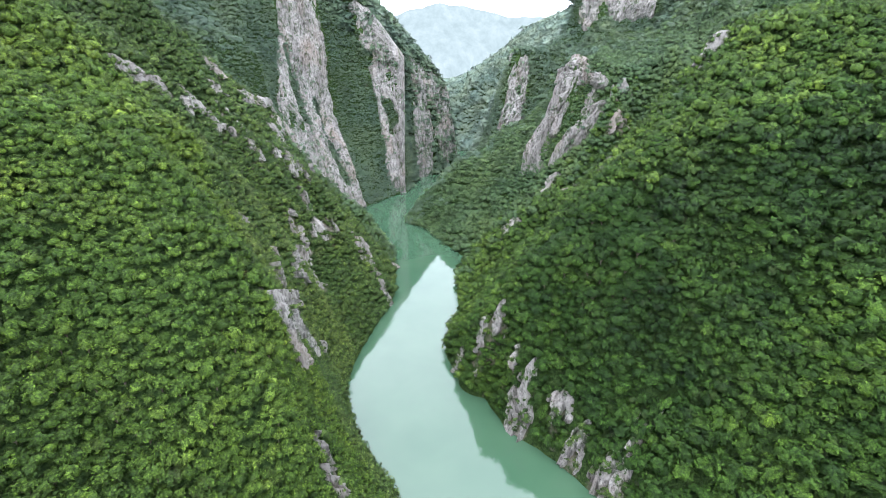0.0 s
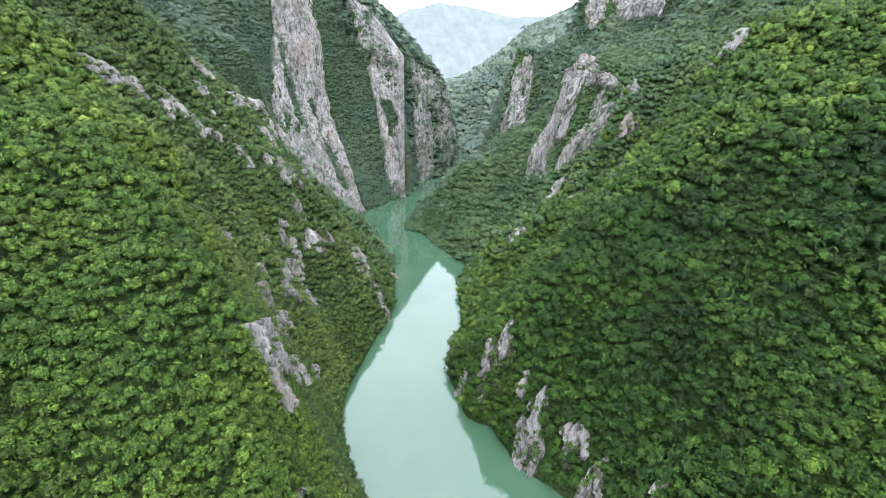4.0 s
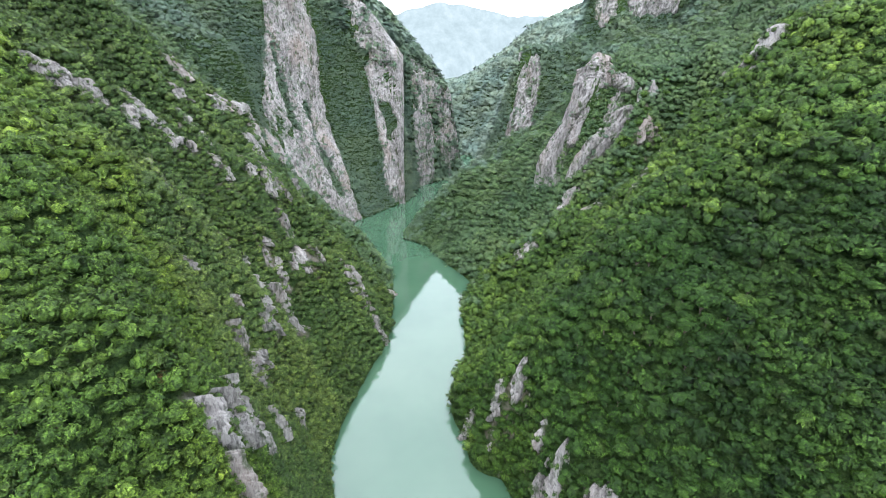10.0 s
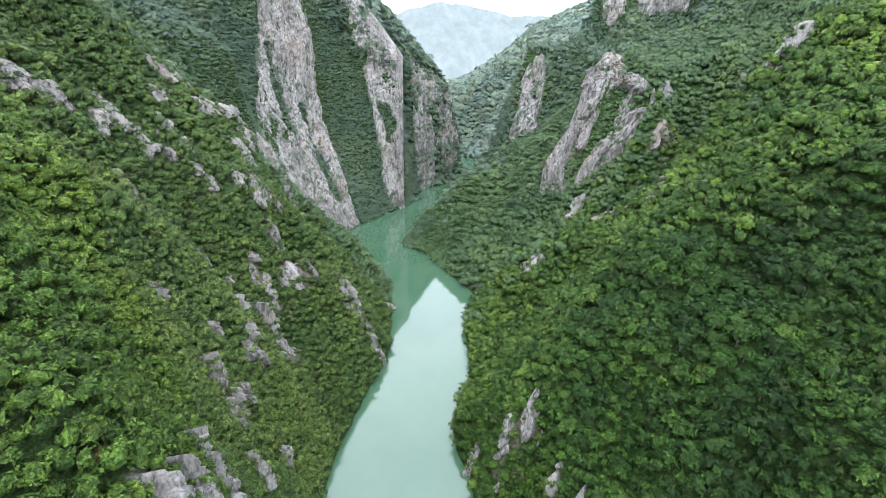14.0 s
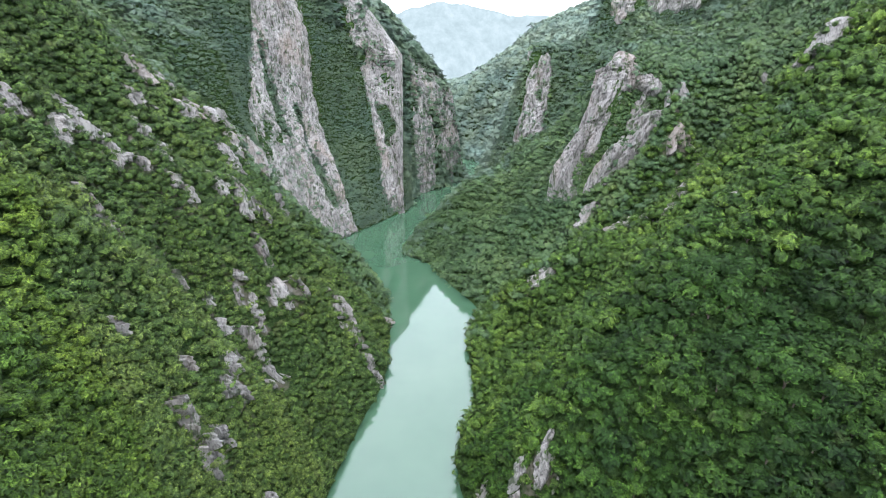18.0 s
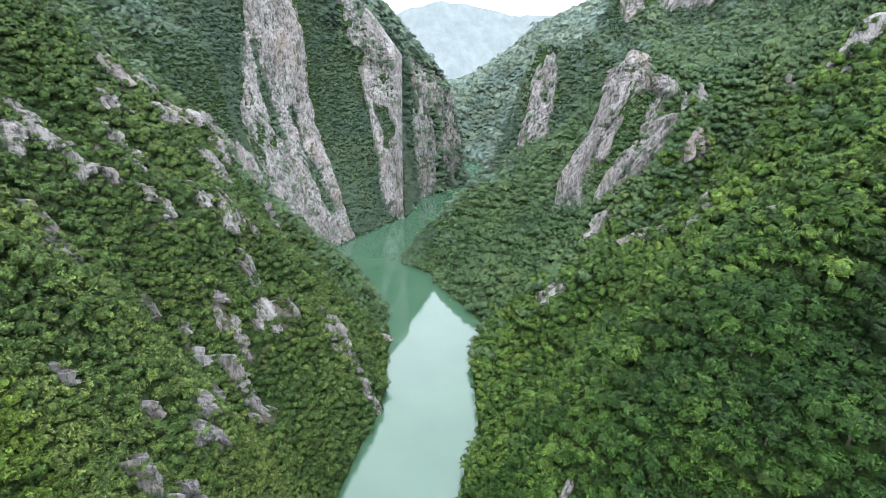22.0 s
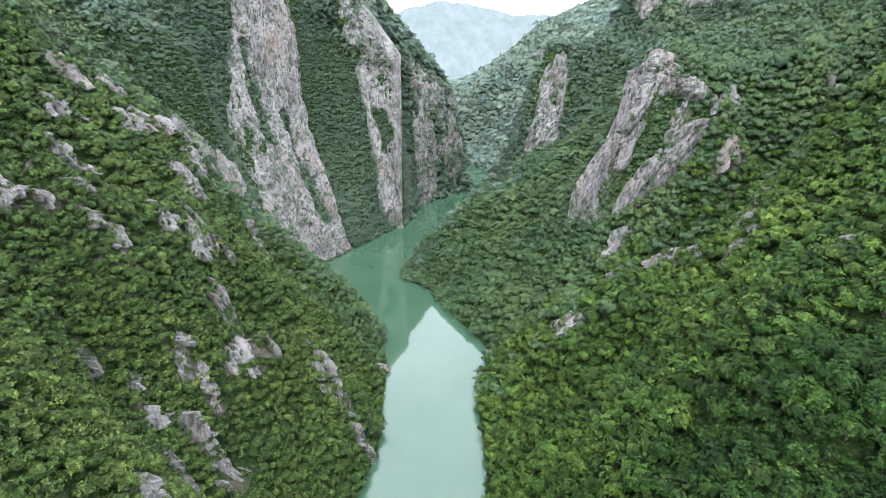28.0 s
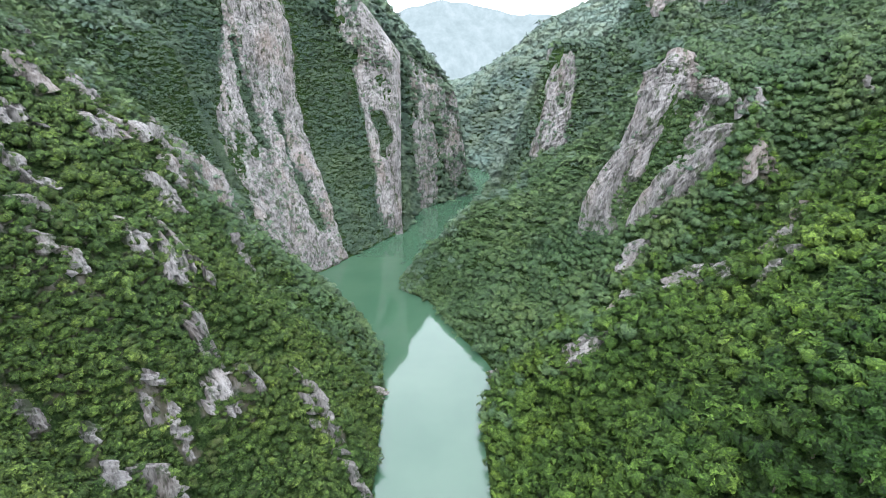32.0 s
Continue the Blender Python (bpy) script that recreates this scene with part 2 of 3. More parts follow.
RIGHT_FACE = [[(108, 526, 76), (126, 508, 84), (146, 492, 100), (178, 482, 132)],
              [(120, 530, 125), (138, 515, 135), (160, 500, 145), (186, 492, 152)],
              [(138, 530, 165), (152, 513, 180), (172, 505, 174), (190, 502, 170)],
              [(147, 532, 190), (156, 515, 201), (174, 512, 194), (191, 510, 184)]]
RIGHT_SIDE = [[(188, 475, 127), (210, 474, 133)], [(192, 483, 153), (209, 483, 154)]]
RIGHT_SMALL = [[(188, 497, 163), (207, 497, 165)], [(187, 501, 179), (207, 501, 179)]]
DARK_FACE = [[(99, 668, 96), (124, 652, 114), (150, 650, 128)], [(109, 680, 150), (132, 666, 158), (158, 664, 166)], [(120, 692, 205), (145, 690, 207), (172, 686, 208)]]
BANK_CLIFF = [[(38, 245, -4), (46, 223, -4), (64, 205, -4), (82, 175, -4), (94, 160, -4)],
              [(48, 252, 28), (57, 232, 27), (74, 214, 27), (93, 186, 27), (105, 170, 24)]]
HIGH_FACE = [[(208, 695, 230), (247, 690, 236), (284, 692, 239), (315, 700, 241)],
             [(209, 703, 290), (247, 698, 294), (284, 700, 296), (315, 708, 296)]]
WALLS = [TOWER, SECOND_WALL, THIRD_WALL, RIGHT_FACE, RIGHT_SIDE, RIGHT_SMALL, DARK_FACE, HIGH_FACE, BANK_CLIFF]

known = [np.array(RIDGES, float), np.column_stack([along(BANK_LEFT, 13), np.full(len(along(BANK_LEFT, 13)), 0.0)]),
         np.column_stack([along(BANK_RIGHT, 13), np.full(len(along(BANK_RIGHT, 13)), 0.0)]),
         np.column_stack([along(MIDSTREAM, 22), np.full(len(along(MIDSTREAM, 22)), -14.0)])]
for part_of_land in (LEFT_NEAR, LEFT_MIDDLE, LEFT_FAR, RIGHT_NEAR, RIGHT_MIDDLE, RIGHT_FAR, NORTH, RIM):
    known.append(np.array(part_of_land, float))
for wall in WALLS:
    for row in wall:
        known.append(along(row, 14))
known = np.concatenate(known)
keep = []
for k, q in enumerate(known):        # no two spot heights closer than 5 m in plan
    if all(np.hypot(*(known[j, :2] - q[:2])) > (9.0 if j < len(RIDGES) <= k else 5.0) for j in keep):
        keep.append(k)
known = known[keep]
count = len(known)
gap = np.linalg.norm(known[:, None, :2] - known[None, :, :2], axis=-1)
system = np.zeros((count + 3, count + 3))
system[:count, :count] = gap - np.diag(np.where(np.array(keep) < len(RIDGES), 0.2, 1.6))
system[:count, count:] = np.column_stack([np.ones(count), known[:, :2]])
system[count:, :count] = system[:count, count:].T
weights = np.linalg.solve(system, np.r_[known[:, 2], 0, 0, 0])


def land(x, y):
    """Smooth height of the ground, from the spot heights."""
    x, y = np.asarray(x, float), np.asarray(y, float)
    z = weights[count] + weights[count + 1] * x + weights[count + 2] * y
    for (kx, ky, _), w in zip(known, weights):
        z = z + w * np.hypot(x - kx, y - ky)
    return z


def axis(breaks):
    """Grid lines: (from, to, step) stretches joined."""
    return np.unique(np.concatenate([np.arange(a, b, s) for a, b, s in breaks] + [[breaks[-1][1]]]))


GX = axis([(-900, -340, 40), (-340, 340, 3.4), (340, 901, 40)])
GY = axis([(-300, 60, 20), (60, 700, 3.4), (700, 1020, 4.5), (1020, 1400, 8.0), (1400, 2401, 40)])
MX, MY = np.meshgrid(GX, GY)
GZ = land(MX, MY)


def wave(x, y, seed, size):
    """Cheap smooth value noise in -1..1 on a plan."""
    r = np.random.RandomState(seed)
    table = r.rand(64, 64) * 2 - 1
    u, v = x / size, y / size
    i, j = np.floor(u).astype(int), np.floor(v).astype(int)
    a, b = u - i, v - j
    a, b = a * a * (3 - 2 * a), b * b * (3 - 2 * b)
    t = lambda p, q: table[p % 64, q % 64]
    return (t(i, j) * (1 - a) + t(i + 1, j) * a) * (1 - b) + (t(i, j + 1) * (1 - a) + t(i + 1, j + 1) * a) * b


rise = np.clip(GZ / 12, 0, 1)
GZ = GZ + rise * (3.6 * wave(MX, MY, 3, 26) + 2.2 * wave(MX, MY, 4, 11) + 3.0 * (0.5 - 2 * np.abs(wave(MX + 0.4 * MY, 0.35 * MY - 0.2 * MX, 5, 22))))
FALL_Y, FALL_X = np.gradient(GZ, GY, GX)
SLOPE = np.hypot(FALL_Y, FALL_X)


def sample(grid, x, y):
    """A grid's value at places of the plan."""
    i = np.clip(np.searchsorted(GX, x) - 1, 0, len(GX) - 2)
    j = np.clip(np.searchsorted(GY, y) - 1, 0, len(GY) - 2)
    a, b = (x - GX[i]) / (GX[i + 1] - GX[i]), (y - GY[j]) / (GY[j + 1] - GY[j])
    return (grid[j, i] * (1 - a) + grid[j, i + 1] * a) * (1 - b) + (grid[j + 1, i] * (1 - a) + grid[j + 1, i + 1] * a) * b


def mesh_from(name, verts, faces, materials, smooth=False, floats=()):
    """A mesh from arrays of places and of triangles or quads."""
    verts, faces = np.asarray(verts, np.float32), np.asarray(faces, np.int32)
    me, side = bpy.data.meshes.new(name), faces.shape[1]
    me.vertices.add(len(verts))
    me.vertices.foreach_set("co", verts.ravel())
    me.loops.add(faces.size)
    me.loops.foreach_set("vertex_index", faces.ravel())
    me.polygons.add(len(faces))
    me.polygons.foreach_set("loop_start", np.arange(0, faces.size, side, dtype=np.int32))
    me.polygons.foreach_set("use_smooth", np.full(len(faces), smooth))
    for key, values in floats:
        me.attributes.new(key, "FLOAT", "POINT").data.foreach_set("value", np.asarray(values, np.float32))
    for m in materials:
        me.materials.append(m)
    me.update()
    me.validate()
    return me


def grid_faces(rows, cols):
    i = (np.arange(rows - 1)[:, None] * cols + np.arange(cols - 1)[None]).ravel()
    return np.column_stack([i, i + 1, i + cols + 1, i + cols])


# Bare rocks on the slopes: x, y, width, rise and how far they stand out.
ROCKS_LEFT_LOW = [(-128, 335, 13, 12), (-140, 332, 13, 9), (-118, 351, 8, 8), (-114, 357, 8, 9), (-125, 302, 9, 12), (-117, 293, 10, 13), (-107, 315, 6, 8), (-100, 324, 5, 6),
                  (-95, 349, 6, 6), (-74, 368, 17, 27), (-80, 362, 9, 13), (-85, 344, 6, 22), (-42, 386, 9, 35), (-49, 383, 5, 14), (-76, 326, 10, 29), (-82, 312, 6, 16),
                  (-77, 286, 8, 11), (-74, 277, 11, 14), (-85, 269, 5, 8), (-28, 377, 5, 27), (-94, 319, 6, 8), (-92, 342, 7, 9)]
ROCKS_LEFT_HIGH = [(-164, 429, 17, 19), (-175, 482, 19, 13), (-143, 435, 15, 17), (-139, 457, 17, 17), (-133, 467, 12, 21), (-127, 469, 12, 27), (-142, 382, 11, 15), (-109, 387, 15, 17),
                   (-100, 394, 20, 27), (-137, 498, 16, 27), (-134, 514, 10, 22), (-125, 455, 8, 20), (-203, 486, 16, 12), (-196, 458, 14, 16), (-151, 340, 16, 11), (-127, 364, 7, 9),
                   (-121, 437, 14, 18), (-97, 462, 16, 22), (-121, 520, 26, 36), (-112, 560, 22, 34), (-149, 537, 24, 34), (-156, 403, 12, 10)]
ROCKS_LEFT_NEAR = [(-72, 249, 12, 28), (-54, 172, 10, 16), (-54, 181, 8, 18), (-60, 203, 7, 19), (-54, 196, 5, 10), (-94, 251, 4, 5), (-49, 166, 5, 12), (-61, 232, 5, 12),
                   (-73, 259, 6, 16), (-31, 134, 5, 13), (-35, 143, 5, 13), (-160, 300, 16, 15), (-150, 307, 12, 15), (-141, 321, 15, 8), (-60, 262, 6, 14), (-27, 455, 6, 7)]
ROCKS_RIGHT = [(43, 258, 13, 18), (51, 238, 6, 12), (33, 260, 7, 26), (24, 279, 6, 20), (51, 220, 17, 34), (85, 172, 25, 36), (71, 212, 15, 18), (74, 193, 10, 22),
               (76, 413, 19, 20), (170, 414, 6, 17), (145, 331, 6, 6), (142, 383, 7, 18), (137, 430, 20, 20), (125, 431, 11, 18), (112, 450, 16, 17), (146, 414, 9, 11),
               (169, 404, 10, 11), (254, 488, 13, 13), (196, 494, 16, 15), (184, 460, 19, 22), (157, 405, 16, 16), (225, 406, 15, 28), (129, 483, 14, 22), (45, 471, 10, 8)]
ROCKS = ROCKS_LEFT_LOW + ROCKS_LEFT_HIGH + ROCKS_LEFT_NEAR + ROCKS_RIGHT
# Bands of bare rock on the broken face: along and up its wall, from and to, and half the width in metres.
FACE_BANDS = [(1.15, 2.95, 1.2, 1.8, 11), (1.0, 2.2, 0.95, 1.5, 8), (1.45, 2.6, 1.45, 2.0, 8), (1.9, 2.2, 2.5, 2.1, 8), (0.5, 2.5, 0.65, 1.1, 6), (0.65, 1.1, 0.35, 0.3, 9), (0.45, 0.4, 0.9, 0.0, 7),
              (2.75, 1.1, 2.65, 0.5, 8), (2.65, 0.5, 2.3, 0.05, 8), (1.3, 1.3, 1.2, 0.8, 5), (1.9, 0.5, 1.6, 0.1, 6)]
GULLIES = [(0.45, 2.6, 1.0, 1.4, 8), (1.85, 1.9, 2.2, 0.7, 12)]      # green clefts in the tower

# ---- ground, river, far mountain ----
sparse = 0.0 * GZ
rocky = 0.3 * np.clip((SLOPE - 2.2) / 1.5, 0, 1) * (GZ > 1)
rocky = np.maximum(rocky, 0.5 * np.exp(-(((MX + 120) / 60) ** 2 + ((MY - 350) / 100) ** 2)))
sparse = 0.55 * np.exp(-(((MX + 115) / 50) ** 2 + ((MY - 335) / 80) ** 2)) * (wave(MX, MY, 33, 15) > 0.0)
for x, y, wide, high in ROCKS:
    near_rock = np.exp(-((MX - x) ** 2 + (MY - y) ** 2) / (0.75 * wide + 3) ** 2)
    rocky = np.maximum(rocky, 0.62 * near_rock)
    sparse = np.maximum(sparse, near_rock)
ground = new("ground", mesh_from("ground", np.column_stack([MX.ravel(), MY.ravel(), GZ.ravel()]), grid_faces(*MX.shape), [GROUND], True,
                                 [("rock", rocky.ravel())]))
tagged(ground, "steep scrubby canyon hillsides with bare limestone soil", "ground", kind="structure")

river = bpy.data.meshes.new("river")
river.from_pydata([(-420, -300, 0), (420, -300, 0), (420, 1380, 0), (-420, 1380, 0)], [], [(0, 1, 2, 3)])
river.materials.append(WATER)
tagged(new("river", river), "calm milky green river winding through the canyon", "river", kind="structure")


def far_mountain():
    xs, hs = np.linspace(-2600, 3000, 220), np.linspace(0, 1, 40)
    top = 505 + 165 * np.exp(-((xs - 230) / 520) ** 2) + 60 * np.exp(-((xs - 1100) / 300) ** 2) - 90 * np.exp(-((xs + 900) / 500) ** 2)
    top = top + 10 * wave(xs, 0 * xs, 7, 90) + 5 * wave(xs, 0 * xs, 8, 28)
    u, v = np.meshgrid(xs, hs)
    z = np.interp(v, [0, 1], [0, 1]) * top[None] - 20
    y = 4000 + 550 * v + 60 * wave(u, v * 900, 9, 160)
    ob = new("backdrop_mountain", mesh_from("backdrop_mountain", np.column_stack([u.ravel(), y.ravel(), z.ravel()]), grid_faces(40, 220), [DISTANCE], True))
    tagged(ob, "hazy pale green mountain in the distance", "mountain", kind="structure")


far_mountain()


# ---- cliffs and outcrops ----
EXPOSED = []        # places of bare rock, where few trees stand
SHRUBS = []         # places of shrubs in the cracks and on the ledges of rocks


def refine(rows, step):
    """Control rows to a fine grid of places, with metres along and up, and the outward normals."""
    ctl = np.array(rows, float)
    high = np.linalg.norm(np.diff(ctl, axis=0), axis=-1).mean(1).sum()
    wide = np.linalg.norm(np.diff(ctl, axis=1), axis=-1).mean(0).sum()
    nv, nu = max(4, int(high / step)), max(4, int(wide / step))
    v, u = np.linspace(0, len(ctl) - 1, nv), np.linspace(0, ctl.shape[1] - 1, nu)
    up = np.stack([[np.interp(v, range(len(ctl)), ctl[:, j, k]) for j in range(ctl.shape[1])] for k in range(3)], -1)   # col, v, k
    out = np.stack([[np.interp(u, range(ctl.shape[1]), up[:, i, k]) for i in range(nv)] for k in range(3)], -1)
    n = np.cross(np.gradient(out, axis=1), np.gradient(out, axis=0))
    n /= np.linalg.norm(n, axis=-1, keepdims=True)
    s, h = np.meshgrid(np.linspace(0, wide, nu), np.linspace(0, high, nv))
    return out, n, s, h, wide, high


def flutes(s, h, seed):
    """Relief of weathered limestone: ribs and cracks that run upright, ledges and grain, in metres."""
    bend = 4 * wave(s, h, seed + 5, 23)
    ribs = 1 - 2 * np.abs(wave(s + bend, h * 0.22, seed, 11))
    thin = 1 - 2 * np.abs(wave(s + bend, h * 0.3, seed + 1, 4.6))
    ledge = wave(s * 0.35, h, seed + 2, 8)
    table = np.random.RandomState(seed + 9).rand(97, 89)
    col = np.floor((s + 0.5 * bend) / 2.6).astype(int)
    row = np.floor(h / 7.0 + 3 * table[col % 97, 5]).astype(int)
    block = table[col % 97, row % 89] - 0.5
    rough = np.random.RandomState(seed + 10).normal(0, 0.3, np.shape(s))
    return rough + 2.6 * block + 2.2 * ribs + 1.2 * thin + 1.3 * ledge + 0.7 * wave(s, h, seed + 3, 2.3) + 3.5 * wave(s, h * 0.5, seed + 4, 32)


def columns(s, h, seed):
    """Uneven upright splinters about a metre and a half wide, in metres."""
    table = np.random.RandomState(seed).rand(97, 89)
    col = np.floor((s + 0.6 * wave(s, h, seed, 5)) / 1.5).astype(int)
    row = np.floor(h / 4.5 + 4 * table[col % 97, 3]).astype(int)
    return 2 * table[col % 97, row % 89] - 1


def band_cover(rows, u, v, bands):
    """How far inside the bands each place of a wall lies: 1 on a band's line, 0 at its rim, down to -1."""
    ctl = np.array(rows, float)
    su = np.linalg.norm(np.diff(ctl, axis=1), axis=-1).mean()
    sv = np.linalg.norm(np.diff(ctl, axis=0), axis=-1).mean()
    u, v = u * (ctl.shape[1] - 1) * su, v * (len(ctl) - 1) * sv
    best = np.full(u.shape, -1.0)
    for u0, v0, u1, v1, half in bands:
        du, dv = (u1 - u0) * su, (v1 - v0) * sv
        t = np.clip(((u - u0 * su) * du + (v - v0 * sv) * dv) / (du * du + dv * dv), 0, 1)
        gap = np.hypot(u - u0 * su - t * du, v - v0 * sv - t * dv)
        best = np.maximum(best, 1 - gap / half)
    return np.clip(best, -1, 1)


def cliff(rows, seed, cover, label, step=2.1, reach=1.0, bands=(), push=1.5, ragged=0.7, greens=()):
    """A wall of bare rock. cover: how bare it is at its left and right end."""
    p, n, s, h, wide, high = refine(rows, step)
    rim = min(12.0, 0.22 * wide) * (0.4 + 0.85 * ragged)
    foot = 30.0 if rows[0][0][2] < 60 else 0.0
    edge = np.minimum(np.minimum(s, wide - s) / rim, np.minimum((h + foot) / rim, (high - h) / rim))
    edge = np.clip(edge + ragged * wave(s, h * 0.5, seed + 8, 0.8 * rim), 0, 1)
    green = wave(s, h * 0.45, seed + 6, 30) + 0.7 * wave(s, h * 0.6, seed + 7, 12) + 0.25 * wave(s, h * 0.5, seed + 14, 4.5)
    bare = np.clip((cover[0] + (cover[1] - cover[0]) * s / wide - green) * 2.5, -1, 1)
    if bands:
        edge = 0.7 * edge + 0.3
        bare = np.clip(band_cover(rows, s / wide, h / high, bands) * 2.2 + 0.7 * green + 0.5 * wave(s, h * 0.4, seed + 16, 5), -1, 1)
    if greens:
        cleft = band_cover(rows, s / wide, h / high, greens) + 0.3 * wave(s, h, seed + 15, 9)
        bare = np.where(cleft > 0, np.minimum(bare, 0.5 - 2.5 * cleft), bare)
    relief = 0.8 * flutes(s, h, seed) + 0.9 * columns(s, h, seed + 40) + 0.7 * columns(1.9 * s, 1.6 * h, seed + 41)
    d = reach * relief * edge + push - 7.0 * (1 - edge) - 6.5 * np.clip(-bare, 0, 1)
    p = p + n * d[..., None]
    EXPOSED.append(p[(edge > 0.5) & (bare > 0)])
    r = np.random.RandomState(seed)
    ledges = p[(bare > -0.2) & (bare < 0.6) & (wave(s, h, seed + 12, 9) + 0.5 * wave(s, h, seed + 13, 3.5) > 0.1)]
    SHRUBS.append(ledges[r.rand(len(ledges)) < 0.05 * step**2])
    ob = new("limestone_cliff", mesh_from("limestone_cliff", p.reshape(-1, 3), grid_faces(*s.shape), [ROCK]))
    return tagged(ob, label, "cliff", group="limestone cliffs")


cliff(TOWER, 11, (1.3, 1.7), "tall grey limestone cliff tower rising from the river", 1.4, 0.7, ragged=0.25, greens=GULLIES)
cliff(SECOND_WALL, 23, (-0.5, 1.3), "sheer grey limestone wall with a sharp upright edge", 1.6, 0.7, ragged=0.25)
cliff(THIRD_WALL, 35, (0.1, 0.3), "limestone wall streaked with green ledges at the river bend", 1.9, 0.7, ragged=0.4)
cliff(RIGHT_FACE, 47, (0.5, 0.5), "pale broken limestone face with green ledges above the forest", 1.15, 0.8, FACE_BANDS, 7.5)
cliff(DARK_FACE, 59, (1.3, -1.9), "upright limestone edge under a wooded plateau", 1.6, push=3.0, ragged=0.4)
cliff(HIGH_FACE, 61, (1.0, 1.0), "pale limestone cliff band on the high ridge", 1.6, push=6.0)


def crag(x, y, wide, high, bulge, seed, slant=0.0):
    """A crag that grows out of the slope at x, y: steeper than the slope, with an uneven outline that dips into it. A mesh in world places."""
    e = 6.0
    gx, gy = float(land(x + e, y) - land(x - e, y)), float(land(x, y + e) - land(x, y - e))
    upx, upy = gx / math.hypot(gx, gy), gy / math.hypot(gx, gy)
    step = 0.55 if y < 330 else 0.85
    na, nb = max(9, int(wide * 1.7 / step)), max(10, int(high * 1.5 / step))
    a, b = np.meshgrid(np.linspace(-0.85, 0.85, na) * wide, np.linspace(-0.25, 1.25, nb) * high)
    run = np.linspace(-0.8 * high, 2.2 * high, 90)
    profile = np.maximum.accumulate(sample(GZ, x + upx * run, y + upy * run) + 0.25 * run)
    foot = float(np.interp(0.0, run, profile))
    away = np.interp(foot + b, profile, run)
    lean = slant * b
    px, py = x - upy * (a + lean) + upx * away, y + upx * (a + lean) + upy * away
    ground_z = sample(GZ, px, py)
    v = b / high
    ragged = 0.6 * wave(a + 17 * seed, b * 0.5, seed + 2, 0.42 * wide) + 0.75 * wave(a, b * 0.35 + 9 * seed, seed + 3, 0.13 * wide + 0.8)
    spires = 0.5 * wave(a + 5 * seed, 0 * b, seed + 4, 0.16 * wide + 0.8) + 0.2 * wave(a, 0 * b, seed + 5, 0.9)
    half = 0.5 * (1.2 - 0.85 * np.clip(v, 0, 1))
    edge = 1 - np.maximum(np.abs(a / wide) / half, np.abs(v + spires - 0.5) / 0.56) ** 2 + ragged
    body = np.clip(edge * 2.2, 0, 1)
    relief = 0.7 * flutes(a + 31 * seed, b, seed) + 1.3 * columns(a + 13 * seed, b, seed + 40) + 0.8 * columns(2.1 * a, 1.7 * b, seed + 41)
    proud = body * (bulge + np.minimum(0.4 * np.clip(away, 0, None), 0.22 * high) + 0.6 * relief) - 4.5 * np.clip(0.3 - edge, 0, 1)
    verts = np.stack([px - upx * proud, py - upy * proud, ground_z + 0.5 * body], -1)
    EXPOSED.append(verts[edge > 0.32])
    r = np.random.RandomState(seed)
    ring = verts[(edge > 0.05) & (edge < 0.5)]
    SHRUBS.append(ring[r.rand(len(ring)) < 0.13 * step**2])
    inner = verts[(edge >= 0.5) & (wave(a, b, seed + 6, 4.0) > 0.1)]
    SHRUBS.append(inner[r.rand(len(inner)) < 0.13 * step**2])
    faces = grid_faces(nb, na)
    body = edge > -0.5
    whole = np.zeros_like(body)
    whole[nb // 2, na // 2] = True
    for _ in range(nb + na):         # all that hangs together with the middle
        wider = whole.copy()
        wider[1:] |= whole[:-1]
        wider[:-1] |= whole[1:]
        wider[:, 1:] |= wider[:, :-1].copy()
        wider[:, :-1] |= wider[:, 1:].copy()
        wider &= body
        if (wider == whole).all():
            break
        whole = wider
    used, faces = np.unique(faces[whole.ravel()[faces].any(1)], return_inverse=True)
    return mesh_from("rock_outcrop", verts.reshape(-1, 3)[used], faces.reshape(-1, 4), [ROCK])


def outcrop(x, y, wide, high, seed, label):
    ob = new("rock_outcrop", crag(x, y, 0.95 * wide, high, 1.7 + 0.08 * wide, seed, 0.1 * math.sin(seed * 1.7)))
    return tagged(ob, label, "rock", group="limestone outcrops")


for k, (x, y, wide, high) in enumerate(ROCKS):
    size = "tall narrow" if high > 1.7 * wide else "broad" if wide > 17 else "small" if wide < 9 else "rugged"
    wet = float(land(x, y)) < 9
    where = "at the water's edge" if wet else "among scrub on the rocky slope" if x < 0 else "among trees on the wooded slope"
    outcrop(x, y, wide, high, 100 + 7 * k, size + " pale grey limestone outcrop " + where)

# ---- forest ----

bare_rock = np.concatenate(EXPOSED)
tree_of_rock = mathutils.kdtree.KDTree(len(bare_rock))
for k, q in enumerate(bare_rock):
    tree_of_rock.insert(q, k)
tree_of_rock.balance()

ICO = np.array([(0, 0, 1)] + [(math.cos(a * 1.2566) * 0.894, math.sin(a * 1.2566) * 0.894, 0.447) for a in range(5)]
               + [(math.cos((a + 0.5) * 1.2566) * 0.894, math.sin((a + 0.5) * 1.2566) * 0.894, -0.447) for a in range(5)] + [(0, 0, -1)])
ICO_F = np.array([(0, 1 + a, 1 + (a + 1) % 5) for a in range(5)] + [(1 + a, 6 + a, 1 + (a + 1) % 5) for a in range(5)]
                 + [(1 + (a + 1) % 5, 6 + a, 6 + (a + 1) % 5) for a in range(5)] + [(11, 6 + (a + 1) % 5, 6 + a) for a in range(5)])


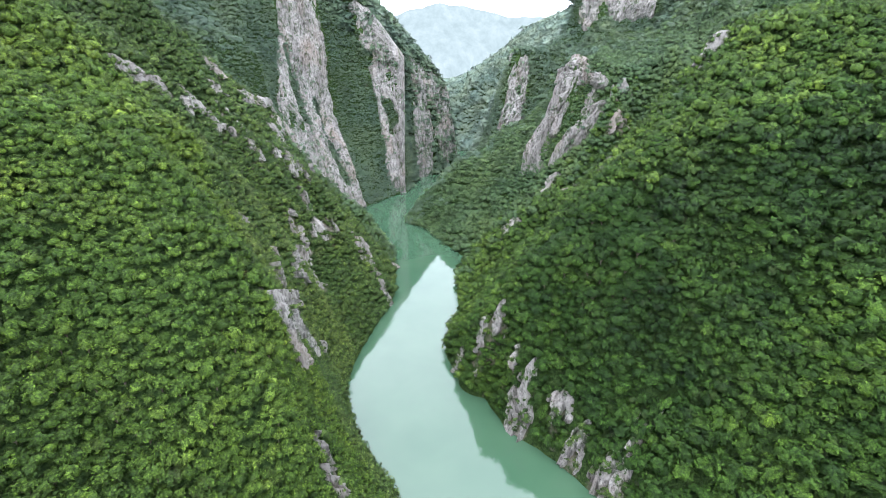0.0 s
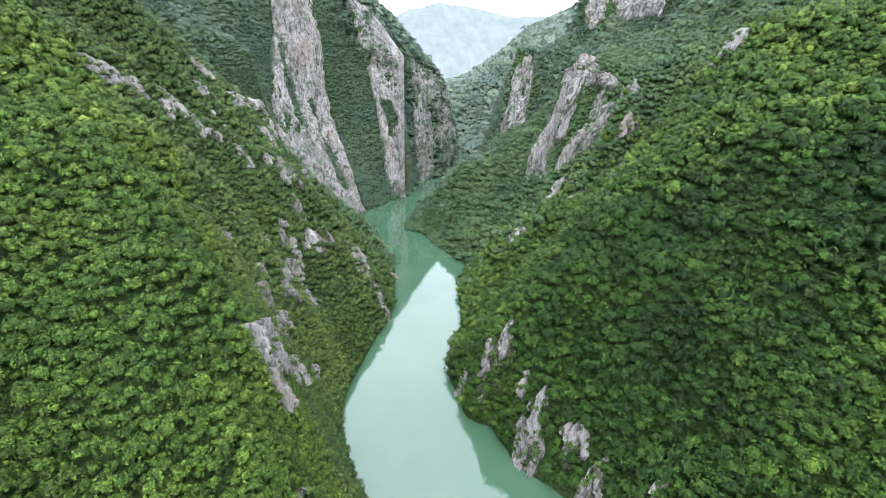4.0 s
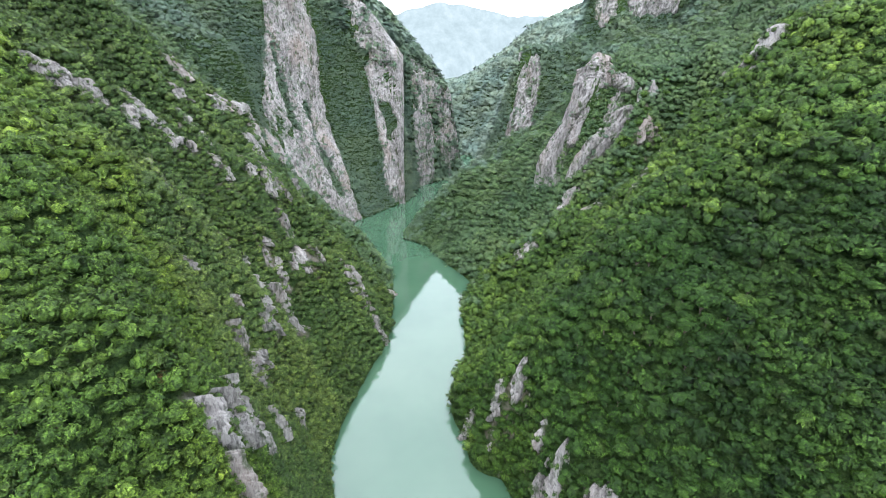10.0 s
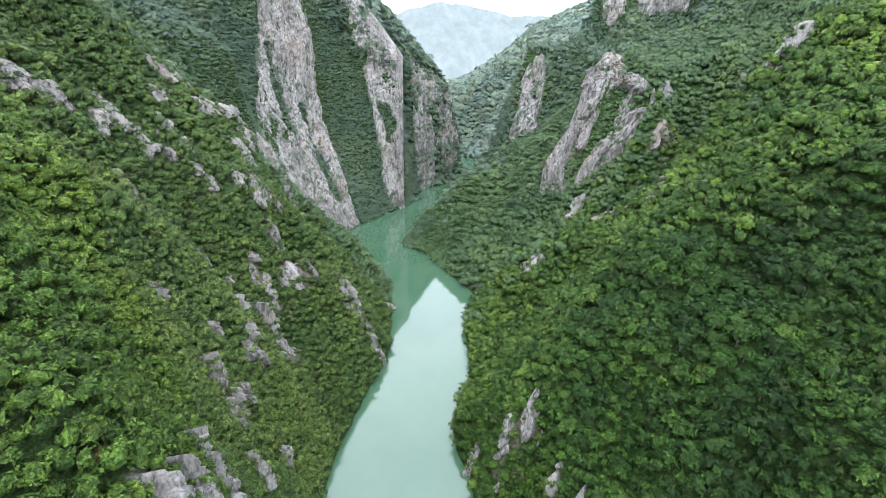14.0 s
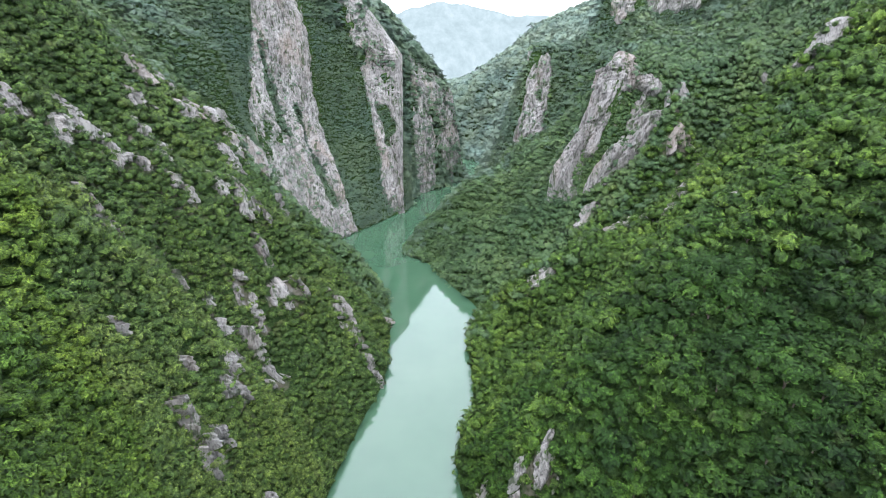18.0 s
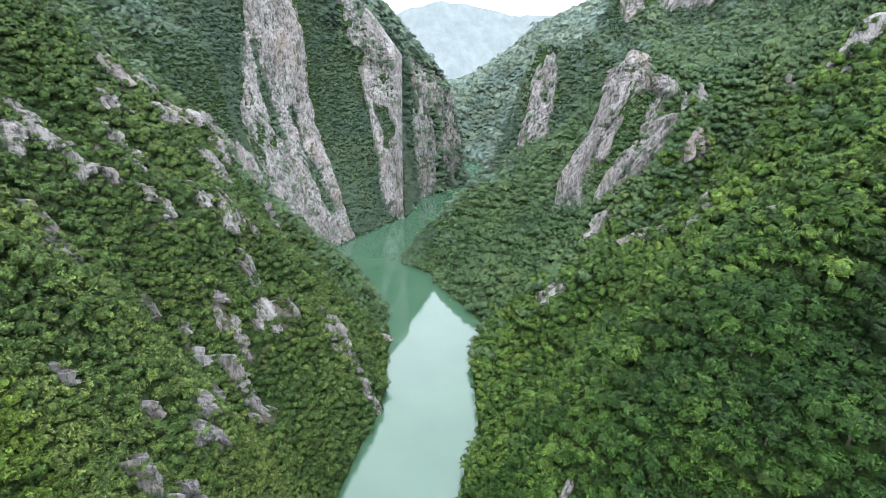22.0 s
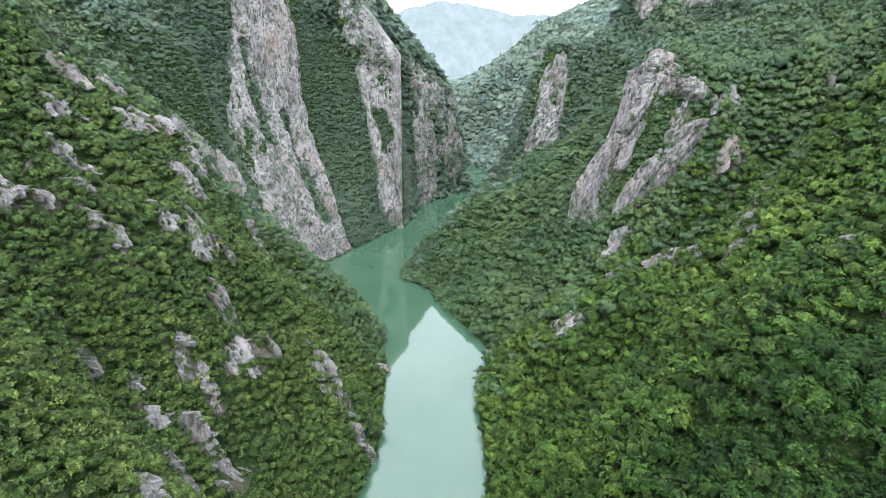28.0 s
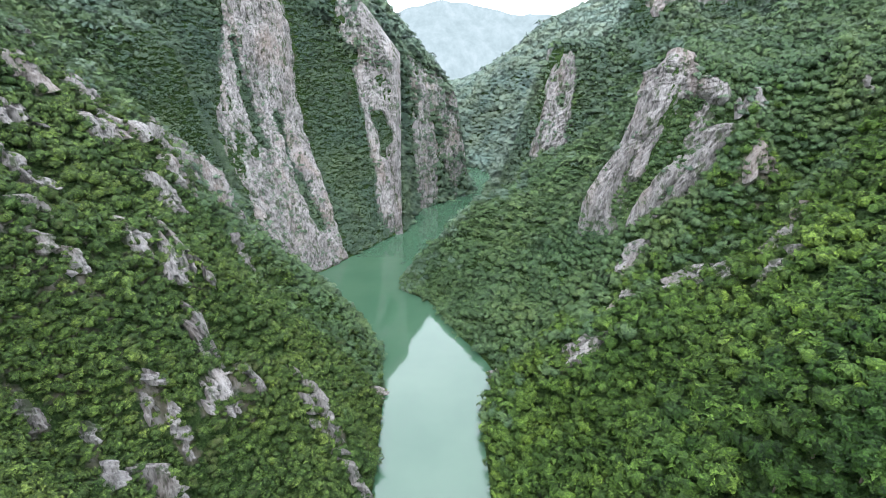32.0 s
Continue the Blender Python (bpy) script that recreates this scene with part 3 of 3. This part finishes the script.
def crown_shape(rng, cards, size, lobes=6, core_in=True):
    """A crown of unit radius on the origin: an inner core and many leaf sprays on uneven lobes. Places and triangles."""
    centre = np.array([(0, 0, 1.25)])
    ang = rng.rand(lobes) * 6.28
    out = np.column_stack([np.cos(ang), np.sin(ang), rng.uniform(-0.35, 0.55, lobes)]) * rng.uniform(0.3, 0.62, (lobes, 1))
    hub = np.concatenate([centre, centre + out])
    rad = np.r_[0.62, rng.uniform(0.36, 0.56, lobes)]
    which = rng.choice(lobes + 1, cards, p=rad**2 / (rad**2).sum())
    way = rng.normal(size=(cards, 3))
    way[:, 2] = np.abs(way[:, 2]) * 1.1 - 0.35
    way /= np.linalg.norm(way, axis=1)[:, None]
    spot = hub[which] + way * (rad[which] * rng.uniform(0.82, 1.12, cards))[:, None]
    face = way + rng.normal(size=(cards, 3)) * 0.36 + (0, 0, 0.3)
    face /= np.linalg.norm(face, axis=1)[:, None]
    t = np.cross(face, rng.normal(size=(cards, 3)))
    t /= np.linalg.norm(t, axis=1)[:, None]
    b = np.cross(face, t)
    length = size * rng.uniform(0.75, 1.4, (cards, 1))
    width = length * rng.uniform(0.45, 0.85, (cards, 1))
    tris = np.stack([spot - t * length - b * width * 0.4, spot + t * length - b * width * 0.5, spot + b * width], 1).reshape(-1, 3)
    dome = (spot - (0, 0, 0.95)) / np.linalg.norm(spot - (0, 0, 0.95), axis=1)[:, None]
    soft = 0.45 * dome + 0.25 * way + 0.35 * face + (0, 0, 0.15) if cards > 60 else 0.15 * dome + 0.35 * face + (0, 0, 0.7)
    core = ICO * (0.56, 0.56, 0.48) * rng.uniform(0.85, 1.1, (12, 1)) + (0, 0, 1.18)
    inside = np.r_[np.ones(12), np.zeros(cards * 3)]
    soft = np.concatenate([ICO if cards > 60 else 0.4 * ICO + (0, 0, 0.7), np.repeat(soft / np.linalg.norm(soft, axis=1)[:, None], 3, 0)])
    if not core_in:
        return tris, np.arange(cards * 3).reshape(-1, 3), inside[12:], soft[12:]
    return np.concatenate([core, tris]), np.concatenate([ICO_F, np.arange(cards * 3).reshape(-1, 3) + 12]), inside, soft


shape_rng = np.random.RandomState(5)
CROWNS = {"big": [crown_shape(shape_rng, 104, 0.235, 9) for _ in range(8)], "near": [crown_shape(shape_rng, 74, 0.25, 7) for _ in range(8)],
          "middle": [crown_shape(shape_rng, 61, 0.275, 6) for _ in range(8)], "far": [crown_shape(shape_rng, 32, 0.34, 5, False) for _ in range(8)],
          "distant": [crown_shape(shape_rng, 20, 0.55, 4, False) for _ in range(6)], "bush": [crown_shape(shape_rng, 22, 0.42, 4) for _ in range(6)]}


def plant(box, step, radius, rng, apart=0.5, spread=1.4):
    """Places of trees in a stretch of the plan, none closer in space than its crown lets it: x, y, z, radius."""
    x0, y0, x1, y1 = box
    gx, gy = np.meshgrid(np.arange(x0, x1, step), np.arange(y0, y1, step))
    x, y = gx.ravel() + rng.rand(gx.size) * step, gy.ravel() + rng.rand(gx.size) * step
    fx, fy = np.meshgrid(np.arange(x0, x1, step * 0.45), np.arange(y0, y1, step * 0.45))
    fx, fy = fx.ravel() + rng.rand(fx.size) * step * 0.45, fy.ravel() + rng.rand(fx.size) * step * 0.45
    steep = sample(SLOPE, fx, fy) > 1.7
    x, y = np.r_[x, fx[steep]], np.r_[y, fy[steep]]
    z, slope = sample(GZ, x, y), sample(SLOPE, x, y)
    clump = 0.5 + 0.5 * wave(x, y, 77, 34)
    size = rng.uniform(radius[0], radius[1], len(x)) * (0.75 + 0.5 * clump) * np.clip(1.3 - 0.14 * slope, 0.72, 1.15)
    thin = 0.5 * np.clip(sample(sparse, x, y) * 1.3, 0, 1) * (wave(x, y, 91, 9) > -0.1)
    ok = (z > 0.6) & (rng.rand(len(x)) > thin)
    order = np.flatnonzero(ok)[np.argsort(-size[ok] - rng.rand(ok.sum()) * spread)]
    cell, held, out = 2 * radius[1], {}, []
    for k in order:
        q = (x[k], y[k], z[k])
        key = (int(q[0] // cell), int(q[1] // cell), int(q[2] // cell))
        free = True
        for i in (-1, 0, 1):
            for j in (-1, 0, 1):
                for m in (-1, 0, 1):
                    for o in held.get((key[0] + i, key[1] + j, key[2] + m), ()):
                        if (o[0] - q[0]) ** 2 + (o[1] - q[1]) ** 2 + (o[2] - q[2]) ** 2 < (apart * (o[3] + size[k])) ** 2:
                            free = False
                            break
                    if not free:
                        break
                if not free:
                    break
            if not free:
                break
        if free:
            held.setdefault(key, []).append((*q, size[k]))
            out.append((*q, size[k]))
    out = np.array(out)
    gap = np.array([tree_of_rock.find((q[0], q[1], q[2] + 1.0))[2] for q in out])
    clear = np.where((out[:, 1] > 560) | ((out[:, 1] > 480) & (out[:, 0] < 0)), 2.4, 3.4)
    lone = rng.rand(len(out)) < np.where(out[:, 1] > 480, 0.7, 0.35)
    fx, fy = sample(FALL_X, out[:, 0], out[:, 1]), sample(FALL_Y, out[:, 0], out[:, 1])
    toward = (out[:, 0] * fx + (out[:, 1] - 150) * fy + 190 - out[:, 2]) / np.hypot(np.hypot(out[:, 0], out[:, 1] - 150), 1) / np.sqrt(1 + fx * fx + fy * fy)
    back = (toward < -0.12) & (out[:, 1] > 330) & (rng.rand(len(out)) > 0.3)      # thin woods on the slopes behind the ridges
    keep = ((gap > clear) | lone) & ~back
    out[:, 3] = np.where(gap < clear, out[:, 3] * 0.55, out[:, 3])
    return out[keep]


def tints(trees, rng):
    # Besides random tone, tints carry each slope's light and shade by place.
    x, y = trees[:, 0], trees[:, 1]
    slope_shade = np.where(x > 8, -0.32 * np.clip((x - 70) / 40, 0, 1) * np.clip((y - 200) / 20, 0, 1) * np.clip((300 - y) / 25, 0, 1), 0)     # shade of the near right slope, painted into the tree tint
    # woods round the far left cliffs are shaded darker too
    slope_shade = slope_shade - np.where((x < -20) & (y > 560), 0.12, 0.0)
    # left slope painted darker close by, lighter farther up the canyon
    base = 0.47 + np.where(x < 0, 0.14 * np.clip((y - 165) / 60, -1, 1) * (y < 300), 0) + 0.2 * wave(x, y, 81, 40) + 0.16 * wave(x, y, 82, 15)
    return np.clip(base + slope_shade + rng.normal(0, 0.15, len(trees)), 0, 1)


SINK = {"big": (0.1, 0.5), "near": (0.1, 0.5), "middle": (0.2, 0.6), "far": (0.5, 0.9), "distant": (0.55, 0.9), "bush": (0.35, 0.75)}


def soften(me, normals):
    """Normals of the crown's rounded outside, for its leaves to shade by."""
    a = me.attributes.new("rounded", "FLOAT_VECTOR", "POINT")
    a.data.foreach_set("vector", normals.astype(np.float32).ravel())


SQUAT = {"big": (0.85, 1.25), "near": (0.85, 1.25), "middle": (0.8, 1.2), "far": (0.55, 0.95), "distant": (0.5, 0.9), "bush": (0.7, 1.1)}
SPREAD = {"big": 1.27, "near": 1.27, "middle": 1.3, "far": 1.85, "distant": 2.2, "bush": 1.4}


def forest(name, trees, level, material, label, rng):
    """Many trees that nobody could count, as one object."""
    shapes, verts, faces, tone, inner, lie, at = CROWNS[level], [], [], [], [], [], 0
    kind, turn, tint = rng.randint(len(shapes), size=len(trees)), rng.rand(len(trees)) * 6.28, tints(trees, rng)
    for k, (sv, sf, si, sn) in enumerate(shapes):
        t = trees[kind == k]
        if not len(t):
            continue
        c, s = np.cos(turn[kind == k])[:, None], np.sin(turn[kind == k])[:, None]
        r = t[:, 3:4] * SPREAD[level]
        squat, sink = rng.uniform(*SQUAT[level], (len(t), 1)), rng.uniform(*SINK[level], (len(t), 1))
        long = rng.uniform(0.78, 1.3, (len(t), 1))
        lx, ly = long * sv[None, :, 0], sv[None, :, 1] / long
        v = np.stack([t[:, :1] + r * (c * lx - s * ly), t[:, 1:2] + r * (s * lx + c * ly),
                      t[:, 2:3] + r * (squat * sv[None, :, 2] - sink)], -1)
        verts.append(v.reshape(-1, 3))
        faces.append((sf[None] + at + np.arange(len(t))[:, None, None] * len(sv)).reshape(-1, 3))
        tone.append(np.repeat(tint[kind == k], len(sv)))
        inner.append(np.tile(si, len(t)))
        lie.append(np.stack([c * sn[None, :, 0] - s * sn[None, :, 1], s * sn[None, :, 0] + c * sn[None, :, 1], np.repeat(sn[None, :, 2], len(t), 0)], -1).reshape(-1, 3))
        at += len(t) * len(sv)
    me = mesh_from(name, np.concatenate(verts), np.concatenate(faces), [material], False, [("tint", np.concatenate(tone)), ("inside", np.concatenate(inner))])
    soften(me, np.concatenate(lie))
    print(name, len(trees), "trees", len(me.polygons), "triangles")
    return tagged(new(name, me), label, "forest", kind="stuff")


rng = np.random.RandomState(21)
left_near = plant((-250, 85, 5, 230), 1.3, (1.1, 2.5), rng, apart=0.57, spread=3.2)
left_middle = plant((-250, 230, -15, 470), 1.4, (1.2, 3.2), rng, apart=0.56, spread=4.5)
right_near = plant((10, 140, 350, 330), 1.6, (1.5, 4.4), rng, apart=0.57, spread=6.0)
right_middle = plant((10, 330, 350, 500), 1.8, (1.4, 4.2), rng, apart=0.57, spread=6.0)
left_far = plant((-290, 470, 0, 800), 1.9, (1.1, 3.4), rng, apart=0.55, spread=4.5)
right_far = plant((-30, 500, 350, 708), 1.7, (1.1, 3.3), rng, apart=0.5, spread=3.5)
north = np.concatenate([plant((60, 708, 330, 800), 3.6, (3.0, 4.6), rng), plant((-200, 800, 330, 1080), 3.6, (3.0, 4.6), rng)])
behind = np.concatenate([plant((-150, -40, 20, 85), 2.6, (2.2, 3.8), rng), plant((60, -40, 260, 140), 2.8, (2.4, 4.2), rng)])
distant = plant((-40, 1080, 500, 1500), 4.2, (2.2, 4.4), rng, spread=4.0)
skyline = plant((-80, 1500, 320, 1780), 6.0, (3.5, 6.0), rng)


def tree_parts(seed, crown):
    """Meshes of one broadleaf tree of unit crown radius: a tapered trunk with limbs, and its crown."""
    r = np.random.RandomState(seed)
    bm = bmesh.new()

    def limb(a, b, ra, rb):
        a, b = Vector(a), Vector(b)
        m = Matrix.Translation((a + b) / 2) @ (b - a).to_track_quat("Z", "Y").to_matrix().to_4x4()
        bmesh.ops.create_cone(bm, segments=7, radius1=ra, radius2=rb, depth=(b - a).length, cap_ends=True, matrix=m)

    limb((0, 0, -0.25), (0.03, 0.02, 0.75), 0.085, 0.055)
    for k in range(4):
        a = k * 1.57 + r.rand()
        limb((0.03, 0.02, 0.5 + 0.07 * k), (0.5 * math.cos(a), 0.5 * math.sin(a), 1.05 + 0.2 * r.rand()), 0.045, 0.015)
    trunk = bpy.data.meshes.new("trunk")
    bm.to_mesh(trunk)
    bm.free()
    trunk.materials.append(BARK)
    return (trunk, *crown)


def single_trees(trees, material, label, group, seed):
    """Trees that stand close enough to be told apart, each a thing with trunk and crown."""
    r = np.random.RandomState(seed)
    kinds = []
    for k in range(8):
        trunk, v, f, inside, lie = tree_parts(seed + k, crown_shape(r, 250, 0.18, 11))
        crown = mesh_from("crown", v, f, [material], False, [("tint", np.full(len(v), 0.12 + 0.11 * k)), ("inside", inside)])
        soften(crown, lie)
        kinds.append((trunk, crown))
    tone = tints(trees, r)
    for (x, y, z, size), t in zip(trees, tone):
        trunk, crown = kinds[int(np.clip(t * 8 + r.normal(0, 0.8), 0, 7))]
        base = new("broadleaf_tree")
        base.matrix_world = Matrix.LocRotScale((x, y, z - 0.5 * size), Euler((0, 0, r.rand() * 6.28)), Vector((1.17 * size, 1.17 * size, 1.12 * size * r.uniform(0.85, 1.2))))
        for part_name, me in (("trunk", trunk), ("crown", crown)):
            child = new(part_name, me)
            child.parent = base
        tagged(base, label, "tree", group=group)


def withered_tree(x, y, size):
    """A tree with rust-brown leaves in the green wood."""
    one = np.array([(x, y, float(sample(GZ, np.array([x]), np.array([y]))[0]), size)])
    single_trees(one, LEAF_BROWN, "withered tree with rust-brown leaves in the green wood", "", 500)


def split(trees, box, most):
    """The trees inside a stretch of the plan, at most so many, and the rest."""
    inside = (trees[:, 0] > box[0]) & (trees[:, 0] < box[2]) & (trees[:, 1] > box[1]) & (trees[:, 1] < box[3])
    pick = np.flatnonzero(inside)[:most]
    rest = np.ones(len(trees), bool)
    rest[pick] = False
    return trees[pick], trees[rest]


left_singles, left_near = split(left_near, (-110, 90, -45, 150), 150)
right_singles, right_near = split(right_near, (70, 225, 135, 300), 145)
left_wood = np.concatenate([left_near, left_middle])
crest = np.interp(left_wood[:, 0], [-250, -167, -132, -83, -59, -40, 0], [345, 293, 271, 227, 196, 172, 150])      # the crest of the near hill
beyond = left_wood[:, 1] > crest + 7 * wave(left_wood[:, 0], left_wood[:, 1], 55, 14)
left_middle, left_near = left_wood[beyond], left_wood[~beyond]


def blend(near, far, line):
    """Two woods that pass into one another along a line across the canyon."""
    both = np.concatenate([near, far])
    past = both[:, 1] + 22 * wave(both[:, 0], both[:, 1], 66, 18) + rng.normal(0, 24, len(both)) > line
    return both[~past], both[past]


left_middle, left_far = blend(left_middle, left_far, 475)
right_middle, right_far = blend(right_middle, right_far, 440)
right_near, right_middle = blend(right_near, right_middle, 302)
low, high = left_middle[:, 1] < 285, left_middle[:, 1] >= 285
forest("forest", left_near, "near", LEAF, "dense fresh green hornbeam wood on the steep hillside", rng)
forest("forest", left_middle[low], "near", LEAF_SCRUB, "green scrub and small trees between limestone rocks", rng)
forest("forest", left_middle[high], "middle", LEAF_SCRUB, "green scrub and small trees below the rocky spur", rng)
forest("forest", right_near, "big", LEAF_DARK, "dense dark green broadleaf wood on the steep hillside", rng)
forest("forest", right_middle, "middle", LEAF_MIXED, "green broadleaf wood below the broken limestone face", rng)
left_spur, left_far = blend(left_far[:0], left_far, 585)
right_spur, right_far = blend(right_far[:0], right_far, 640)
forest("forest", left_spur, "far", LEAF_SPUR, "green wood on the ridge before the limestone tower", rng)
forest("forest", left_far, "far", LEAF_HAZY, "green wood in the gullies between the limestone cliffs", rng)
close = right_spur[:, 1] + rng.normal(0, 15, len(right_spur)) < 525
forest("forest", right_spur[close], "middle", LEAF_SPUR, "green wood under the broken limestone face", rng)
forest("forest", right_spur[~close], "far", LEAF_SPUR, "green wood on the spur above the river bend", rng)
forest("forest", right_far, "far", LEAF_HAZY, "green wood on the plateau behind the spur", rng)
pale = north[:, 0] > 82
forest("forest", north[~pale], "distant", LEAF_HAZY, "wood on the ledges above the river bend", rng)
forest("forest", north[pale], "distant", LEAF_FAR, "haze-pale green woods on the far river bank", rng)
forest("forest", distant, "distant", LEAF_FAR, "haze-pale green woods on the distant hill", rng)
forest("forest", skyline, "distant", LEAF_FAR, "haze-pale green woods on the skyline", rng)
forest("forest", behind, "far", LEAF_DARK, "dense green wood on both slopes of the lower canyon", rng)
shrubs = np.concatenate(SHRUBS)
shrubs = np.column_stack([shrubs - (0, 0, 0.8), rng.uniform(0.7, 1.8, len(shrubs)) * np.where(shrubs[:, 1] > 480, 1.2, 1.0)])
forest("forest", shrubs[shrubs[:, 1] <= 480], "bush", LEAF_SCRUB, "low green shrubs on ledges and in cracks of the limestone", rng)
forest("forest", shrubs[shrubs[:, 1] > 480], "bush", LEAF_HAZY, "haze-greyed green shrubs on ledges of the limestone walls", rng)
single_trees(left_singles, LEAF, "fresh green hornbeam tree in the hillside wood", "hornbeam trees", 300)
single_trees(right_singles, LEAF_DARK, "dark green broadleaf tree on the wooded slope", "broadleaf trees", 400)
withered_tree(-65, 168, 1.9)
